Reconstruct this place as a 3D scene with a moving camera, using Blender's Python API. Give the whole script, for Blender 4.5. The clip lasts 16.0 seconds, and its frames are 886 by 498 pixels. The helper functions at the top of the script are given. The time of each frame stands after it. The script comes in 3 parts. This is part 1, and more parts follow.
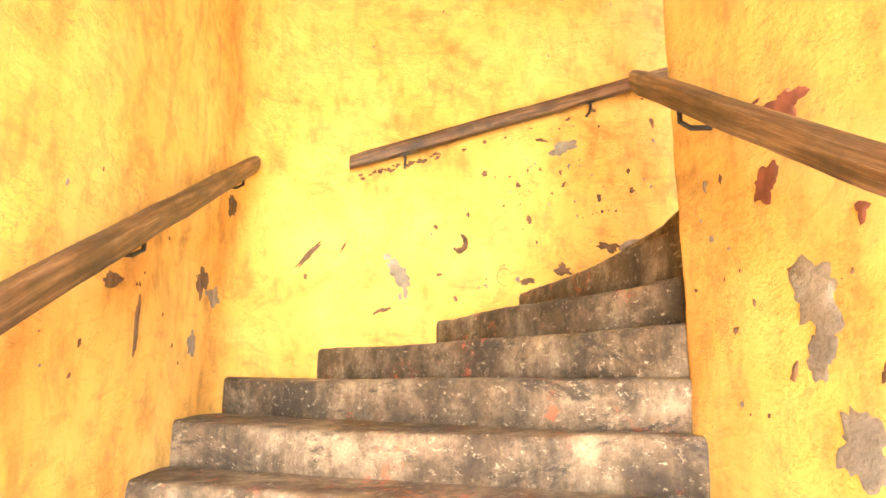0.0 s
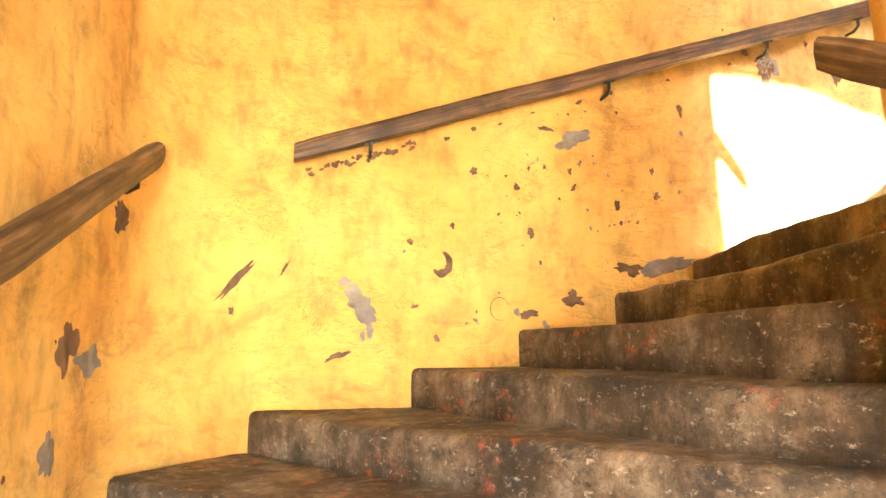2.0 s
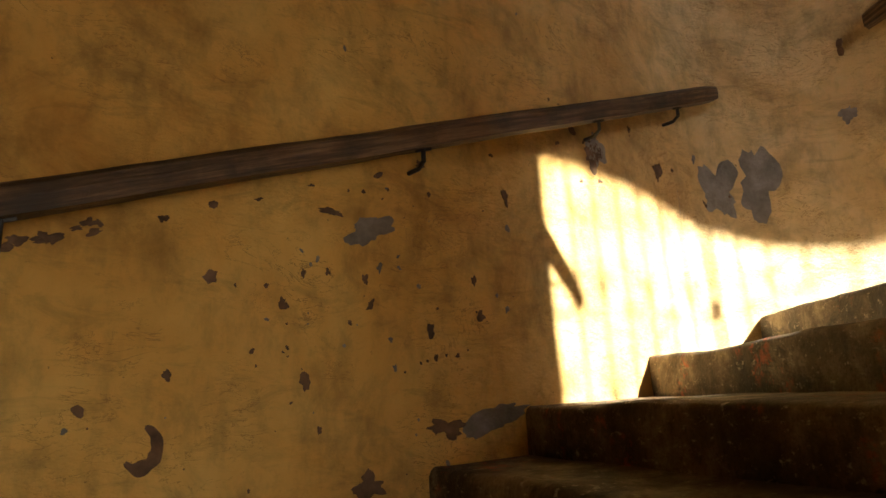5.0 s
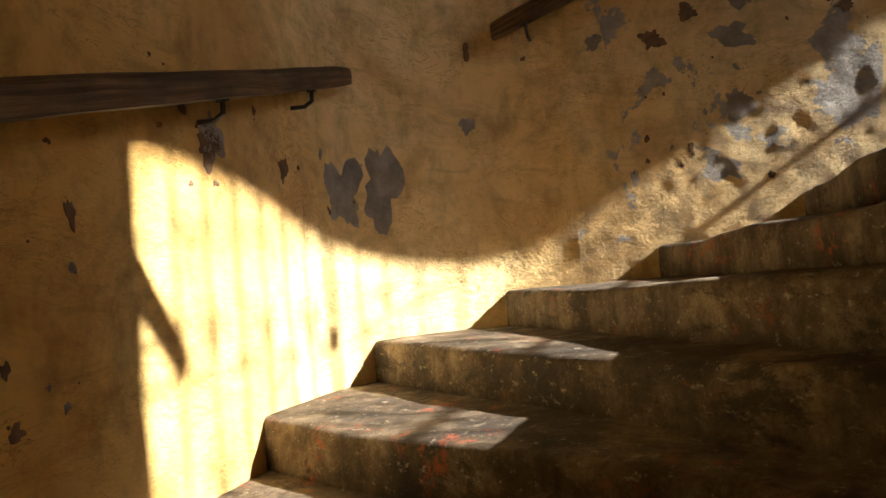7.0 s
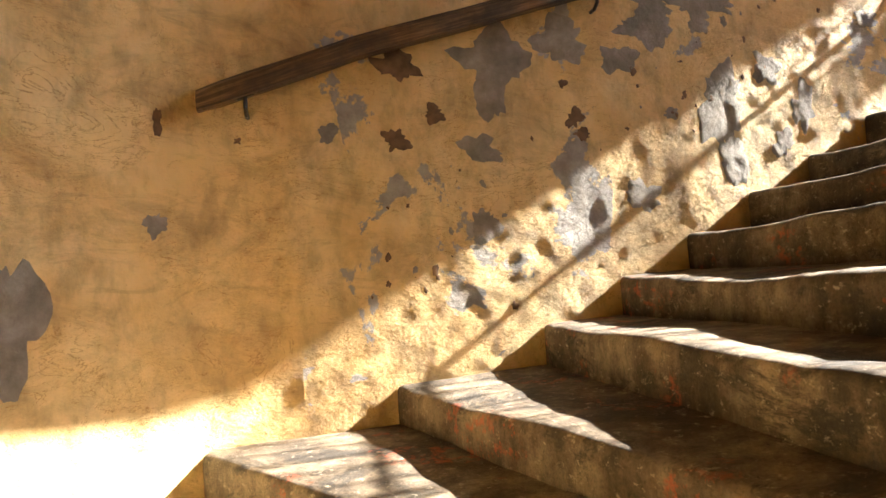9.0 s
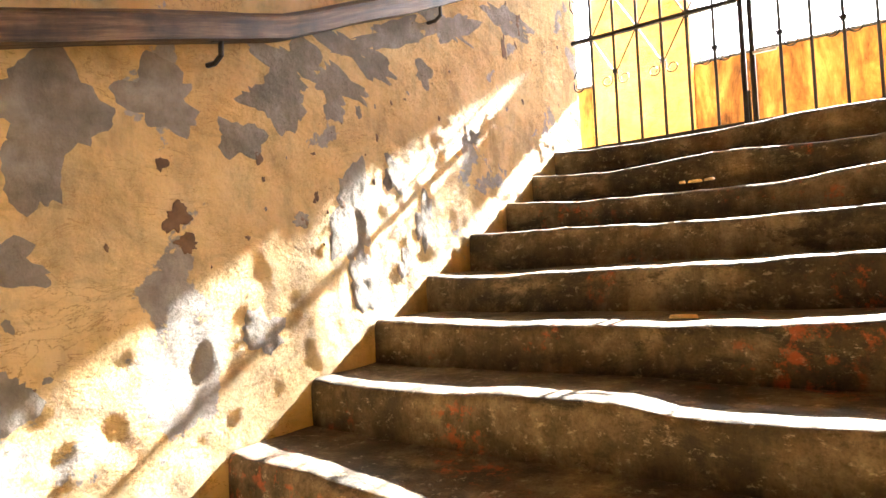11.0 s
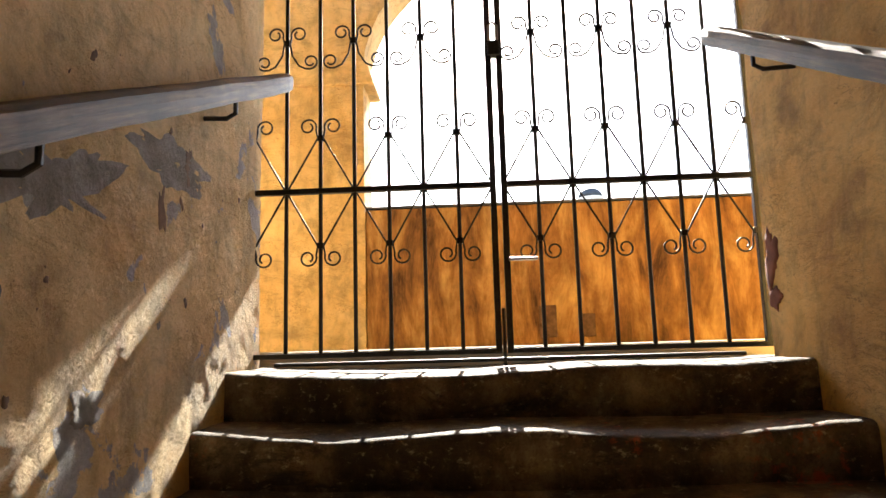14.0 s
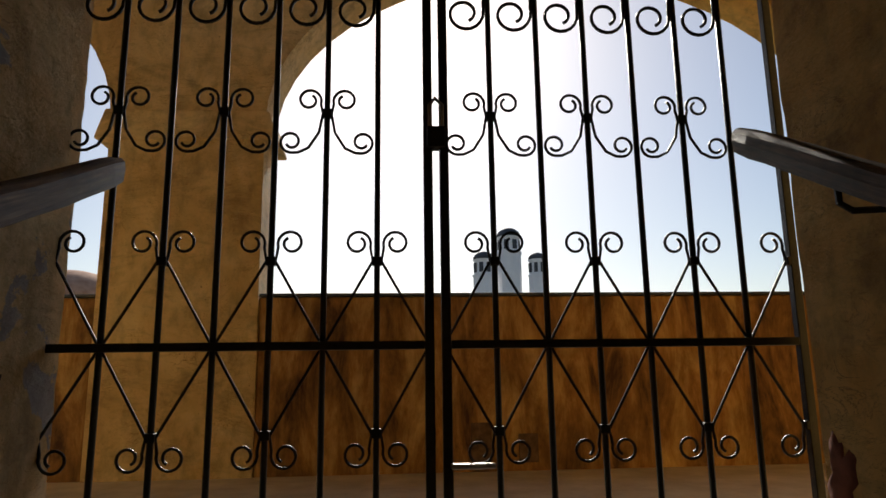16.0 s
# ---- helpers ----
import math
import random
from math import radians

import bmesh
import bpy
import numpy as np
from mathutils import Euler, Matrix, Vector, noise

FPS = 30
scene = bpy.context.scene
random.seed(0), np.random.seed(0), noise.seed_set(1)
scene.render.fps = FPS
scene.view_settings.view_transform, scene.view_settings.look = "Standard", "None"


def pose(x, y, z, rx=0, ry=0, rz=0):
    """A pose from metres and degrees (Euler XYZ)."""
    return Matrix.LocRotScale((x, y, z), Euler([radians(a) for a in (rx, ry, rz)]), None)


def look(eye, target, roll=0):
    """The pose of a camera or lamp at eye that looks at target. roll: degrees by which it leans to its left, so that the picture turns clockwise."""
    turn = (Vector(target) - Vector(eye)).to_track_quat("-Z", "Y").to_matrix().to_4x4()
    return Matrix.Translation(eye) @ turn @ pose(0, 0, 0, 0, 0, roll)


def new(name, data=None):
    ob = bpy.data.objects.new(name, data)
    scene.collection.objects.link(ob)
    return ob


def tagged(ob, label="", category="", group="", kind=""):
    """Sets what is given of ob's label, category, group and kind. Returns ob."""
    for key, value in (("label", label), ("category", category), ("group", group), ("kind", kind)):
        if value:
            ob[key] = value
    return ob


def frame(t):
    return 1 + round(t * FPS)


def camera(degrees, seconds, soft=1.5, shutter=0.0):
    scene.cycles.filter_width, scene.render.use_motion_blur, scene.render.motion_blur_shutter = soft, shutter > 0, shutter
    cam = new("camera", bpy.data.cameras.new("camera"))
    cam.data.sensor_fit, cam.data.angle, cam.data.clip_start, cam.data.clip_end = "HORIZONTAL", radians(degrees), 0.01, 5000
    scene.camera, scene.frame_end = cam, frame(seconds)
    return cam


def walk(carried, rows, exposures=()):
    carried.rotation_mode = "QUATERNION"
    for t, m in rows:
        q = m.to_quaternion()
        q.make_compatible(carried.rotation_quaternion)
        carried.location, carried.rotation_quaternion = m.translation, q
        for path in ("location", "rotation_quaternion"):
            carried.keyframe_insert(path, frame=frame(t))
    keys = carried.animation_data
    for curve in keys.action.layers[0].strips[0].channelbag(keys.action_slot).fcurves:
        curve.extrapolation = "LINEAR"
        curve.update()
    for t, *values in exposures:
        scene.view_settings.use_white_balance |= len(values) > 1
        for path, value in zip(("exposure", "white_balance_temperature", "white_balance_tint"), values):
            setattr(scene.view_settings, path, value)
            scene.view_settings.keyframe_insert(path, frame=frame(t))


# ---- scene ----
cam = camera(67.2, 16.0)
PATH = [
    (0, (0.969, -0.01, 1.591), (1.111, 1.945, 1.989), 0.2),
    (0.5, (0.847, 0.235, 1.711), (0.995, 2.186, 2.123), -0.7),
    (1, (0.822, 0.479, 1.786), (1.009, 2.444, 2.108), -0.7),
    (1.5, (0.797, 0.691, 1.872), (1.018, 2.648, 2.219), 0.3),
    (2, (0.785, 0.924, 1.999), (1.168, 2.862, 2.314), -0.3),
    (2.5, (0.883, 1.139, 2.102), (1.314, 3.069, 2.4), 0.6),
    (3, (0.855, 1.36, 2.183), (1.331, 3.278, 2.489), 0.7),
    (3.5, (0.769, 1.555, 2.289), (1.511, 3.389, 2.585), -0.1),
    (4, (0.824, 1.744, 2.426), (1.715, 3.505, 2.749), -1.0),
    (4.2, (0.866, 1.802, 2.389), (1.794, 3.53, 2.777), -1.9),
    (6.3, (1.152, 2.382, 2.783), (2.831, 3.44, 3.027), -3.6),
    (6.5, (1.19, 2.456, 2.831), (2.965, 3.357, 3.016), -3.9),
    (7, (1.385, 2.577, 2.945), (3.296, 3.154, 3.077), -4.5),
    (7.5, (1.572, 2.679, 3.067), (3.525, 3.08, 3.218), -3.6),
    (8, (1.727, 2.855, 3.213), (3.72, 2.929, 3.37), -3.7),
    (8.5, (1.88, 2.87, 3.308), (3.863, 2.651, 3.438), -4.1),
    (9, (1.994, 2.861, 3.448), (3.944, 2.429, 3.552), -4.2),
    (9.5, (2.127, 2.959, 3.611), (3.925, 2.084, 3.651), -4.8),
    (9.7, (2.174, 3.013, 3.655), (3.897, 1.998, 3.696), -5.1),
    (11.8, (3.277, 2.427, 4.126), (4.138, 0.626, 4.251), -1.8),
    (12, (3.334, 2.362, 4.199), (4.111, 0.524, 4.329), -2.1),
    (12.5, (3.452, 2.22, 4.273), (4.031, 0.311, 4.427), -1.9),
    (13, (3.599, 2.047, 4.423), (3.947, 0.085, 4.591), -2.4),
    (13.5, (3.651, 1.826, 4.591), (3.819, -0.156, 4.805), -2.7),
    (14, (3.725, 1.6, 4.661), (3.818, -0.378, 4.948), -1.6),
    (14.5, (3.776, 1.385, 4.82), (3.746, -0.59, 5.132), -2.0),
    (15, (3.724, 1.148, 4.901), (3.68, -0.817, 5.269), -1.5),
    (15.5, (3.714, 0.979, 5.076), (3.676, -0.984, 5.468), -0.3),
    (16, (3.742, 0.744, 5.214), (3.587, -1.214, 5.593), -0.8),
]
EXPOSURES = [(0, 6.2), (1.5, 6.05), (2.5, 5.6), (3.5, 4.8), (4.2, 3.4), (6.3, 2.35), (7.0, 2.3), (8.0, 2.6), (9.0, 3.8), (9.7, 4.4), (11.8, 4.95), (12.5, 4.8), (13.5, 3.7), (14.0, 2.75), (14.5, 1.95), (15.2, 0.7), (16.0, -0.1)]
walk(cam, [(t, look(eye, target, roll)) for t, eye, target, roll in PATH], EXPOSURES)

# ---------------------------------------------------------------- world, sun, light
SUN_DIR = Vector((0.022, 1.0, -0.642)).normalized()      # the way the sunlight travels
world = bpy.data.worlds.new("sky")
scene.world = world
world.use_nodes = True
wn = world.node_tree.nodes
sky = wn.new("ShaderNodeTexSky")
sky.sky_type = "NISHITA"
sky.sun_disc = False
sky.sun_elevation = radians(32.7)
sky.sun_rotation = radians(181.3)
wn["Background"].inputs["Strength"].default_value = 0.10
world.node_tree.links.new(sky.outputs[0], wn["Background"].inputs[0])
sun = new("sun", bpy.data.lights.new("sun", "SUN"))
sun.data.energy, sun.data.angle, sun.data.color = 5.0, radians(0.55), (1.0, 0.93, 0.82)
sun.rotation_mode = "QUATERNION"
sun.rotation_quaternion = SUN_DIR.to_track_quat("-Z", "Y")
# area lamp for daylight from behind, set in an unseen opening at the stair foot
entry = new("entrance_daylight", bpy.data.lights.new("entrance_daylight", "AREA"))
entry.data.shape, entry.data.size, entry.data.size_y = "RECTANGLE", 1.6, 2.6
entry.data.energy, entry.data.color = 5.5, (1.0, 0.93, 0.80)
entry.matrix_world = look((1.0, -2.45, 2.2), (0.85, 2.0, 2.6))

# ---------------------------------------------------------------- materials
def material(name):
    m = bpy.data.materials.new(name)
    m.use_nodes = True
    return m, m.node_tree.nodes, m.node_tree.links, m.node_tree.nodes["Principled BSDF"]


def tex_noise(m, scale, detail=6.0, rough=0.55, stretch=None, distortion=0.0):
    n, l = m.node_tree.nodes, m.node_tree.links
    geo = n.new("ShaderNodeNewGeometry")
    tx = n.new("ShaderNodeTexNoise")
    tx.inputs["Scale"].default_value = scale
    tx.inputs["Detail"].default_value = detail
    tx.inputs["Roughness"].default_value = rough
    tx.inputs["Distortion"].default_value = distortion
    if stretch:
        mp = n.new("ShaderNodeMapping")
        mp.inputs["Scale"].default_value = stretch
        l.new(geo.outputs["Position"], mp.inputs[0])
        l.new(mp.outputs[0], tx.inputs["Vector"])
    else:
        l.new(geo.outputs["Position"], tx.inputs["Vector"])
    return tx.outputs[0]


def ramp(m, src, stops):
    r = m.node_tree.nodes.new("ShaderNodeValToRGB")
    el = r.color_ramp.elements
    while len(el) < len(stops):
        el.new(0.5)
    for e, (p, c) in zip(el, stops):
        e.position = p
        e.color = (*c, 1) if isinstance(c, tuple) else (c, c, c, 1)
    m.node_tree.links.new(src, r.inputs[0])
    return r.outputs[0]


def mix(m, fac, a, b, blend="MIX"):
    x = m.node_tree.nodes.new("ShaderNodeMix")
    x.data_type, x.blend_type = "RGBA", blend
    for sock, v in ((x.inputs[0], fac), (x.inputs[6], a), (x.inputs[7], b)):
        if isinstance(v, (int, float)):
            sock.default_value = v
        elif isinstance(v, tuple):
            sock.default_value = (*v, 1)
        else:
            m.node_tree.links.new(v, sock)
    return x.outputs[2]


def bump(m, src, dist, strength=1.0, prev=None):
    b = m.node_tree.nodes.new("ShaderNodeBump")
    b.inputs["Distance"].default_value = dist
    b.inputs["Strength"].default_value = strength
    m.node_tree.links.new(src, b.inputs["Height"])
    if prev:
        m.node_tree.links.new(prev, b.inputs["Normal"])
    return b.outputs[0]


def plaster(name, light, mid, dark, peel=None, fleck=0.285, bump_size=0.012, pale=None):
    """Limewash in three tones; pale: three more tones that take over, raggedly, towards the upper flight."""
    m, n, l, b = material(name)
    tone = tex_noise(m, 1.7, 5, 0.6, distortion=0.6)
    col = ramp(m, tone, [(0.30, dark), (0.48, mid), (0.68, light)])
    far = None
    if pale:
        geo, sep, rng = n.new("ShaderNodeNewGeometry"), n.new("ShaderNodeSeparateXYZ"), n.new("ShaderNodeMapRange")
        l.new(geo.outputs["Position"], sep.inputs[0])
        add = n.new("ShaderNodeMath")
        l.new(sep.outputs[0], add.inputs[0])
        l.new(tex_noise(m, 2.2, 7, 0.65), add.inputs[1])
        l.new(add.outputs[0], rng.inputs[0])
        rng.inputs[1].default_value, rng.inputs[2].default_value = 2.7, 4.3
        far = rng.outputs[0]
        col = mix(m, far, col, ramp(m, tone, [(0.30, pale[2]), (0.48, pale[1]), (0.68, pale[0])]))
    col = mix(m, 0.55, col, ramp(m, tex_noise(m, 9, 8, 0.65, (1, 1, 0.55)), [(0.32, 0.36), (0.50, 0.95), (0.75, 1.15)]), "MULTIPLY")
    col = mix(m, 0.6, col, ramp(m, tex_noise(m, 2.1, 10, 0.74, (1, 1, 1.5), 0.8), [(0.34, 0.50), (0.50, 1.0)]), "MULTIPLY")
    col = mix(m, 0.5, col, ramp(m, tex_noise(m, 3.4, 9, 0.7, (1, 1, 2.6), 1.2), [(0.36, 0.62), (0.46, 1.0), (1.0, 1.0)]), "MULTIPLY")
    # fine dark flecks where the wash has chipped
    col = mix(m, ramp(m, tex_noise(m, 38, 5, 0.6), [(fleck - 0.05, 1.0), (fleck, 0.0)]), col, (0.20, 0.10, 0.035))
    # short wrinkles left by the trowel, lying almost level
    fold = ramp(m, tex_noise(m, 6.5, 6, 0.6, (1, 1, 3.4), 1.5), [(0.492, 0.0), (0.499, 1.0), (0.503, 1.0), (0.512, 0.0)])
    spots = ramp(m, tex_noise(m, 3.3, 5, 0.6), [(0.50, 0.0), (0.58, 0.8)])
    col = mix(m, mix(m, 1.0, fold, spots, "MULTIPLY"), col, (0.34, 0.17, 0.045))
    # hairline cracks and trowel ridges
    crack = ramp(m, tex_noise(m, 4.5, 9, 0.62, (1, 1, 1.9), 2.2), [(0.488, 0.0), (0.497, 1.0), (0.503, 1.0), (0.512, 0.0)])
    where = ramp(m, tex_noise(m, 2.1, 5, 0.6), [(0.52, 0.0), (0.62, 0.75)])
    col = mix(m, mix(m, 1.0, crack, where, "MULTIPLY"), col, (0.30, 0.15, 0.045))
    if peel:
        gone = ramp(m, tex_noise(m, 2.6, 7, 0.62, distortion=0.3), [(peel - 0.012, 1.0), (peel, 0.0)])
        col = mix(m, gone, col,
                  ramp(m, tex_noise(m, 14, 5), [(0.3, (0.24, 0.22, 0.20)), (0.7, (0.42, 0.40, 0.37))]))
    l.new(col, b.inputs["Base Color"])
    b.inputs["Roughness"].default_value = 0.85
    nb = bump(m, tex_noise(m, 30, 10, 0.75, distortion=0.1), bump_size, 0.6)
    nb = bump(m, tex_noise(m, 7, 10, 0.7, (1, 1, 1.7), 0.25), bump_size * 3, 0.5, nb)
    l.new(nb, b.inputs["Normal"])
    return m


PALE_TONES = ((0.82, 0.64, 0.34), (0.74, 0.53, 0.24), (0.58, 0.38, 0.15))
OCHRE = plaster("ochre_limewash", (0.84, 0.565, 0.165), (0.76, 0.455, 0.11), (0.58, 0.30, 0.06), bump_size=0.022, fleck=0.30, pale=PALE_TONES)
OCHRE_WORN = plaster("worn_ochre_limewash", *PALE_TONES, peel=0.40, fleck=0.30, bump_size=0.045)
OCHRE_PALE = plaster("pale_rubbed_ochre", (0.80, 0.58, 0.30), (0.70, 0.46, 0.20), (0.55, 0.34, 0.13), fleck=0.30)


def bare_plaster():
    m, n, l, b = material("bare_grey_plaster")
    col = ramp(m, tex_noise(m, 7, 8, 0.65), [(0.3, (0.13, 0.115, 0.10)), (0.5, (0.24, 0.22, 0.195)), (0.72, (0.40, 0.38, 0.35))])
    l.new(col, b.inputs["Base Color"])
    b.inputs["Roughness"].default_value = 0.92
    l.new(bump(m, tex_noise(m, 14, 10, 0.75), 0.035, 0.7, bump(m, tex_noise(m, 45, 8, 0.7), 0.012, 0.7)), b.inputs["Normal"])
    return m


BARE = bare_plaster()


def scar():
    m, n, l, b = material("dark_scar")
    l.new(ramp(m, tex_noise(m, 18, 6), [(0.3, (0.06, 0.035, 0.02)), (0.7, (0.20, 0.12, 0.07))]), b.inputs["Base Color"])
    b.inputs["Roughness"].default_value = 0.95
    return m


SCAR = scar()


def brickred():
    m, n, l, b = material("exposed_red_underlayer")
    l.new(ramp(m, tex_noise(m, 16, 7), [(0.3, (0.10, 0.03, 0.016)), (0.7, (0.26, 0.09, 0.05))]), b.inputs["Base Color"])
    b.inputs["Roughness"].default_value = 0.9
    return m


RED = brickred()


def concrete():
    m, n, l, b = material("worn_step_concrete")
    col = ramp(m, tex_noise(m, 3.2, 9, 0.72), [(0.32, (0.018, 0.012, 0.008)), (0.47, (0.080, 0.056, 0.034)), (0.66, (0.28, 0.22, 0.15))])
    streak = ramp(m, tex_noise(m, 9, 8, 0.7, (1, 1, 0.25)), [(0.36, 0.22), (0.56, 1.0)])
    col = mix(m, 0.75, col, streak, "MULTIPLY")
    # black mould, chalky scuffs and old red paint
    col = mix(m, ramp(m, tex_noise(m, 2.3, 9, 0.78, (1, 1, 2.2), 0.5), [(0.53, 0.0), (0.60, 0.85)]), col, (0.018, 0.014, 0.011))
    col = mix(m, ramp(m, tex_noise(m, 26, 8, 0.8, (1, 1, 1.6)), [(0.57, 0.0), (0.64, 0.8)]), col, (0.36, 0.31, 0.23))
    col = mix(m, 0.6, col, ramp(m, tex_noise(m, 130, 4, 0.6), [(0.36, 0.5), (0.5, 1.0)]), "MULTIPLY")
    red = mix(m, 1.0, ramp(m, tex_noise(m, 2.9, 4, 0.6, (1.2, 1.2, 1)), [(0.56, 0.0), (0.62, 1.0)]), ramp(m, tex_noise(m, 21, 8, 0.75), [(0.52, 0.0), (0.6, 0.6)]), "MULTIPLY")
    col = mix(m, red, col, (0.40, 0.08, 0.03))
    l.new(col, b.inputs["Base Color"])
    b.inputs["Roughness"].default_value = 0.8
    nb = bump(m, tex_noise(m, 70, 7, 0.7), 0.006, 0.6)
    l.new(bump(m, tex_noise(m, 9, 7, 0.6), 0.02, 0.4, nb), b.inputs["Normal"])
    return m


CONCRETE = concrete()


def simple(name, dark, light, rough, metal=0.0, scale=12.0, stretch=None, relief=0.003):
    m, n, l, b = material(name)
    l.new(ramp(m, tex_noise(m, scale, 8, 0.65, stretch), [(0.3, dark), (0.7, light)]), b.inputs["Base Color"])
    b.inputs["Roughness"].default_value = rough
    b.inputs["Metallic"].default_value = metal
    l.new(bump(m, tex_noise(m, scale * 3, 6, 0.65, stretch), relief, 0.6), b.inputs["Normal"])
    return m


def old_wood():
    """Dark weathered wood whose grain runs along the stored rail coordinate."""
    m, n, l, b = material("old_dark_wood")
    at = n.new("ShaderNodeAttribute")
    at.attribute_name = "along"
    mp = n.new("ShaderNodeMapping")
    mp.inputs["Scale"].default_value = (1.6, 34, 34)
    l.new(at.outputs["Vector"], mp.inputs[0])
    grain = n.new("ShaderNodeTexNoise")
    grain.inputs["Scale"].default_value, grain.inputs["Detail"].default_value, grain.inputs["Roughness"].default_value = 1.6, 8, 0.7
    l.new(mp.outputs[0], grain.inputs["Vector"])
    col = ramp(m, grain.outputs[0], [(0.34, (0.014, 0.007, 0.004)), (0.5, (0.085, 0.045, 0.02)), (0.68, (0.24, 0.15, 0.075))])
    col = mix(m, 0.8, col, ramp(m, tex_noise(m, 5, 7, 0.65), [(0.38, 0.18), (0.56, 1.0)]), "MULTIPLY")
    l.new(col, b.inputs["Base Color"])
    b.inputs["Roughness"].default_value = 0.55
    l.new(bump(m, grain.outputs[0], 0.006, 0.8), b.inputs["Normal"])
    return m


WOOD = old_wood()
IRON = simple("black_painted_iron", (0.012, 0.012, 0.013), (0.03, 0.028, 0.026), 0.42, 0.3, 40)
STEEL = simple("dull_steel", (0.30, 0.29, 0.27), (0.5, 0.49, 0.47), 0.35, 0.8, 30)
TERRACE = simple("pale_terrace_paving", (0.42, 0.36, 0.28), (0.62, 0.55, 0.45), 0.85, 0, 5)
STONE = simple("pale_tower_stone", (0.78, 0.80, 0.84), (0.90, 0.90, 0.92), 0.9, 0, 0.6)
SLATE_AND_SHADE = simple("dark_roof_coping_and_shade", (0.03, 0.035, 0.045), (0.08, 0.085, 0.10), 0.7, 0, 0.8)
LEAF = simple("dark_tree_leaves", (0.015, 0.035, 0.012), (0.06, 0.10, 0.03), 0.8, 0, 1.5)
TILE = simple("terracotta_roof", (0.36, 0.17, 0.10), (0.56, 0.33, 0.22), 0.85, 0, 2)
EARTH = simple("dry_ground", (0.12, 0.11, 0.07), (0.24, 0.20, 0.13), 0.95, 0, 0.05)


def stained():
    m, n, l, b = material("stained_parapet_wash")
    col = ramp(m, tex_noise(m, 5, 9, 0.7, (1.0, 1.0, 0.28), 0.4), [(0.34, (0.07, 0.03, 0.013)), (0.5, (0.33, 0.165, 0.05)), (0.68, (0.62, 0.40, 0.15))])
    col = mix(m, 0.5, col, ramp(m, tex_noise(m, 2.6, 9, 0.7), [(0.38, 0.35), (0.56, 1.0)]), "MULTIPLY")
    l.new(col, b.inputs["Base Color"])
    b.inputs["Roughness"].default_value = 0.9
    l.new(bump(m, tex_noise(m, 25, 7), 0.01, 0.5), b.inputs["Normal"])
    return m


STAINED = stained()

# ---------------------------------------------------------------- mesh helpers
def mesh_of(name, bm, mat, smooth=False):
    me = bpy.data.meshes.new(name)
    bmesh.ops.recalc_face_normals(bm, faces=bm.faces)
    bm.to_mesh(me)
    bm.free()
    me.materials.append(mat)
    if smooth:
        me.polygons.foreach_set("use_smooth", [True] * len(me.polygons))
    return me


def part(name, bm, mat, parent, label="", smooth=False):
    ob = new(name, mesh_of(name, bm, mat, smooth))
    if parent:
        ob.parent = parent
    if label:
        ob["label"] = label
    return ob


def box(bm, a, b):
    r = bmesh.ops.create_cube(bm, size=1)["verts"]
    for v in r:
        v.co = Vector([(a[i] + b[i]) / 2 + v.co[i] * (b[i] - a[i]) for i in range(3)])
    return r


def bevelled(bm, w, seg=2):
    bmesh.ops.bevel(bm, geom=bm.edges[:], offset=w, segments=seg, affect="EDGES", profile=0.5)


def tube(bm, pts, r, sides=8, flat=1.0):
    """A rod of radius r along the points; flat squeezes it across."""
    pts = [Vector(p) for p in pts]
    rings = []
    for i, p in enumerate(pts):
        d = (pts[min(i + 1, len(pts) - 1)] - pts[max(i - 1, 0)]).normalized()
        u = d.cross(Vector((0, 1, 0)))
        if u.length < 0.2:
            u = d.cross(Vector((0, 0, 1)))
        u.normalize()
        w = d.cross(u).normalized()
        rings.append([bm.verts.new(p + r * (math.cos(a) * u + flat * math.sin(a) * w))
                      for a in [2 * math.pi * (k + 0.5) / sides for k in range(sides)]])
    for a, b in zip(rings, rings[1:]):
        for k in range(sides):
            bm.faces.new((a[k], a[(k + 1) % sides], b[(k + 1) % sides], b[k]))
    bm.faces.new(rings[0][::-1])
    bm.faces.new(rings[-1])


def arc(c, r, a0, a1, n):
    return [(c[0] + r * math.cos(radians(a0 + (a1 - a0) * i / n)), c[1] + r * math.sin(radians(a0 + (a1 - a0) * i / n))) for i in range(n + 1)]


def resample(path, step):
    out = [Vector(path[0])]
    for a, b in zip(path, path[1:]):
        a, b = Vector(a), Vector(b)
        n = max(1, round((b - a).length / step))
        out += [a.lerp(b, (i + 1) / n) for i in range(n)]
    return out


def lump(p):
    """Uneven hand-trowelled plaster, in metres."""
    return (0.016 * noise.noise(p * 0.9) + 0.008 * noise.noise(p * 2.7 + Vector((5, 1, 2))) + 0.004 * noise.noise(p * 8.0)
            + 0.0022 * noise.noise(p * 22.0))


def pitted(p):
    """Coarse broken relief of the wall beside the upper flight, in metres."""
    return 0.002 * noise.noise(p * 7.5) + 0.0036 * noise.noise(p * 18.0 + Vector((3, 3, 3)))


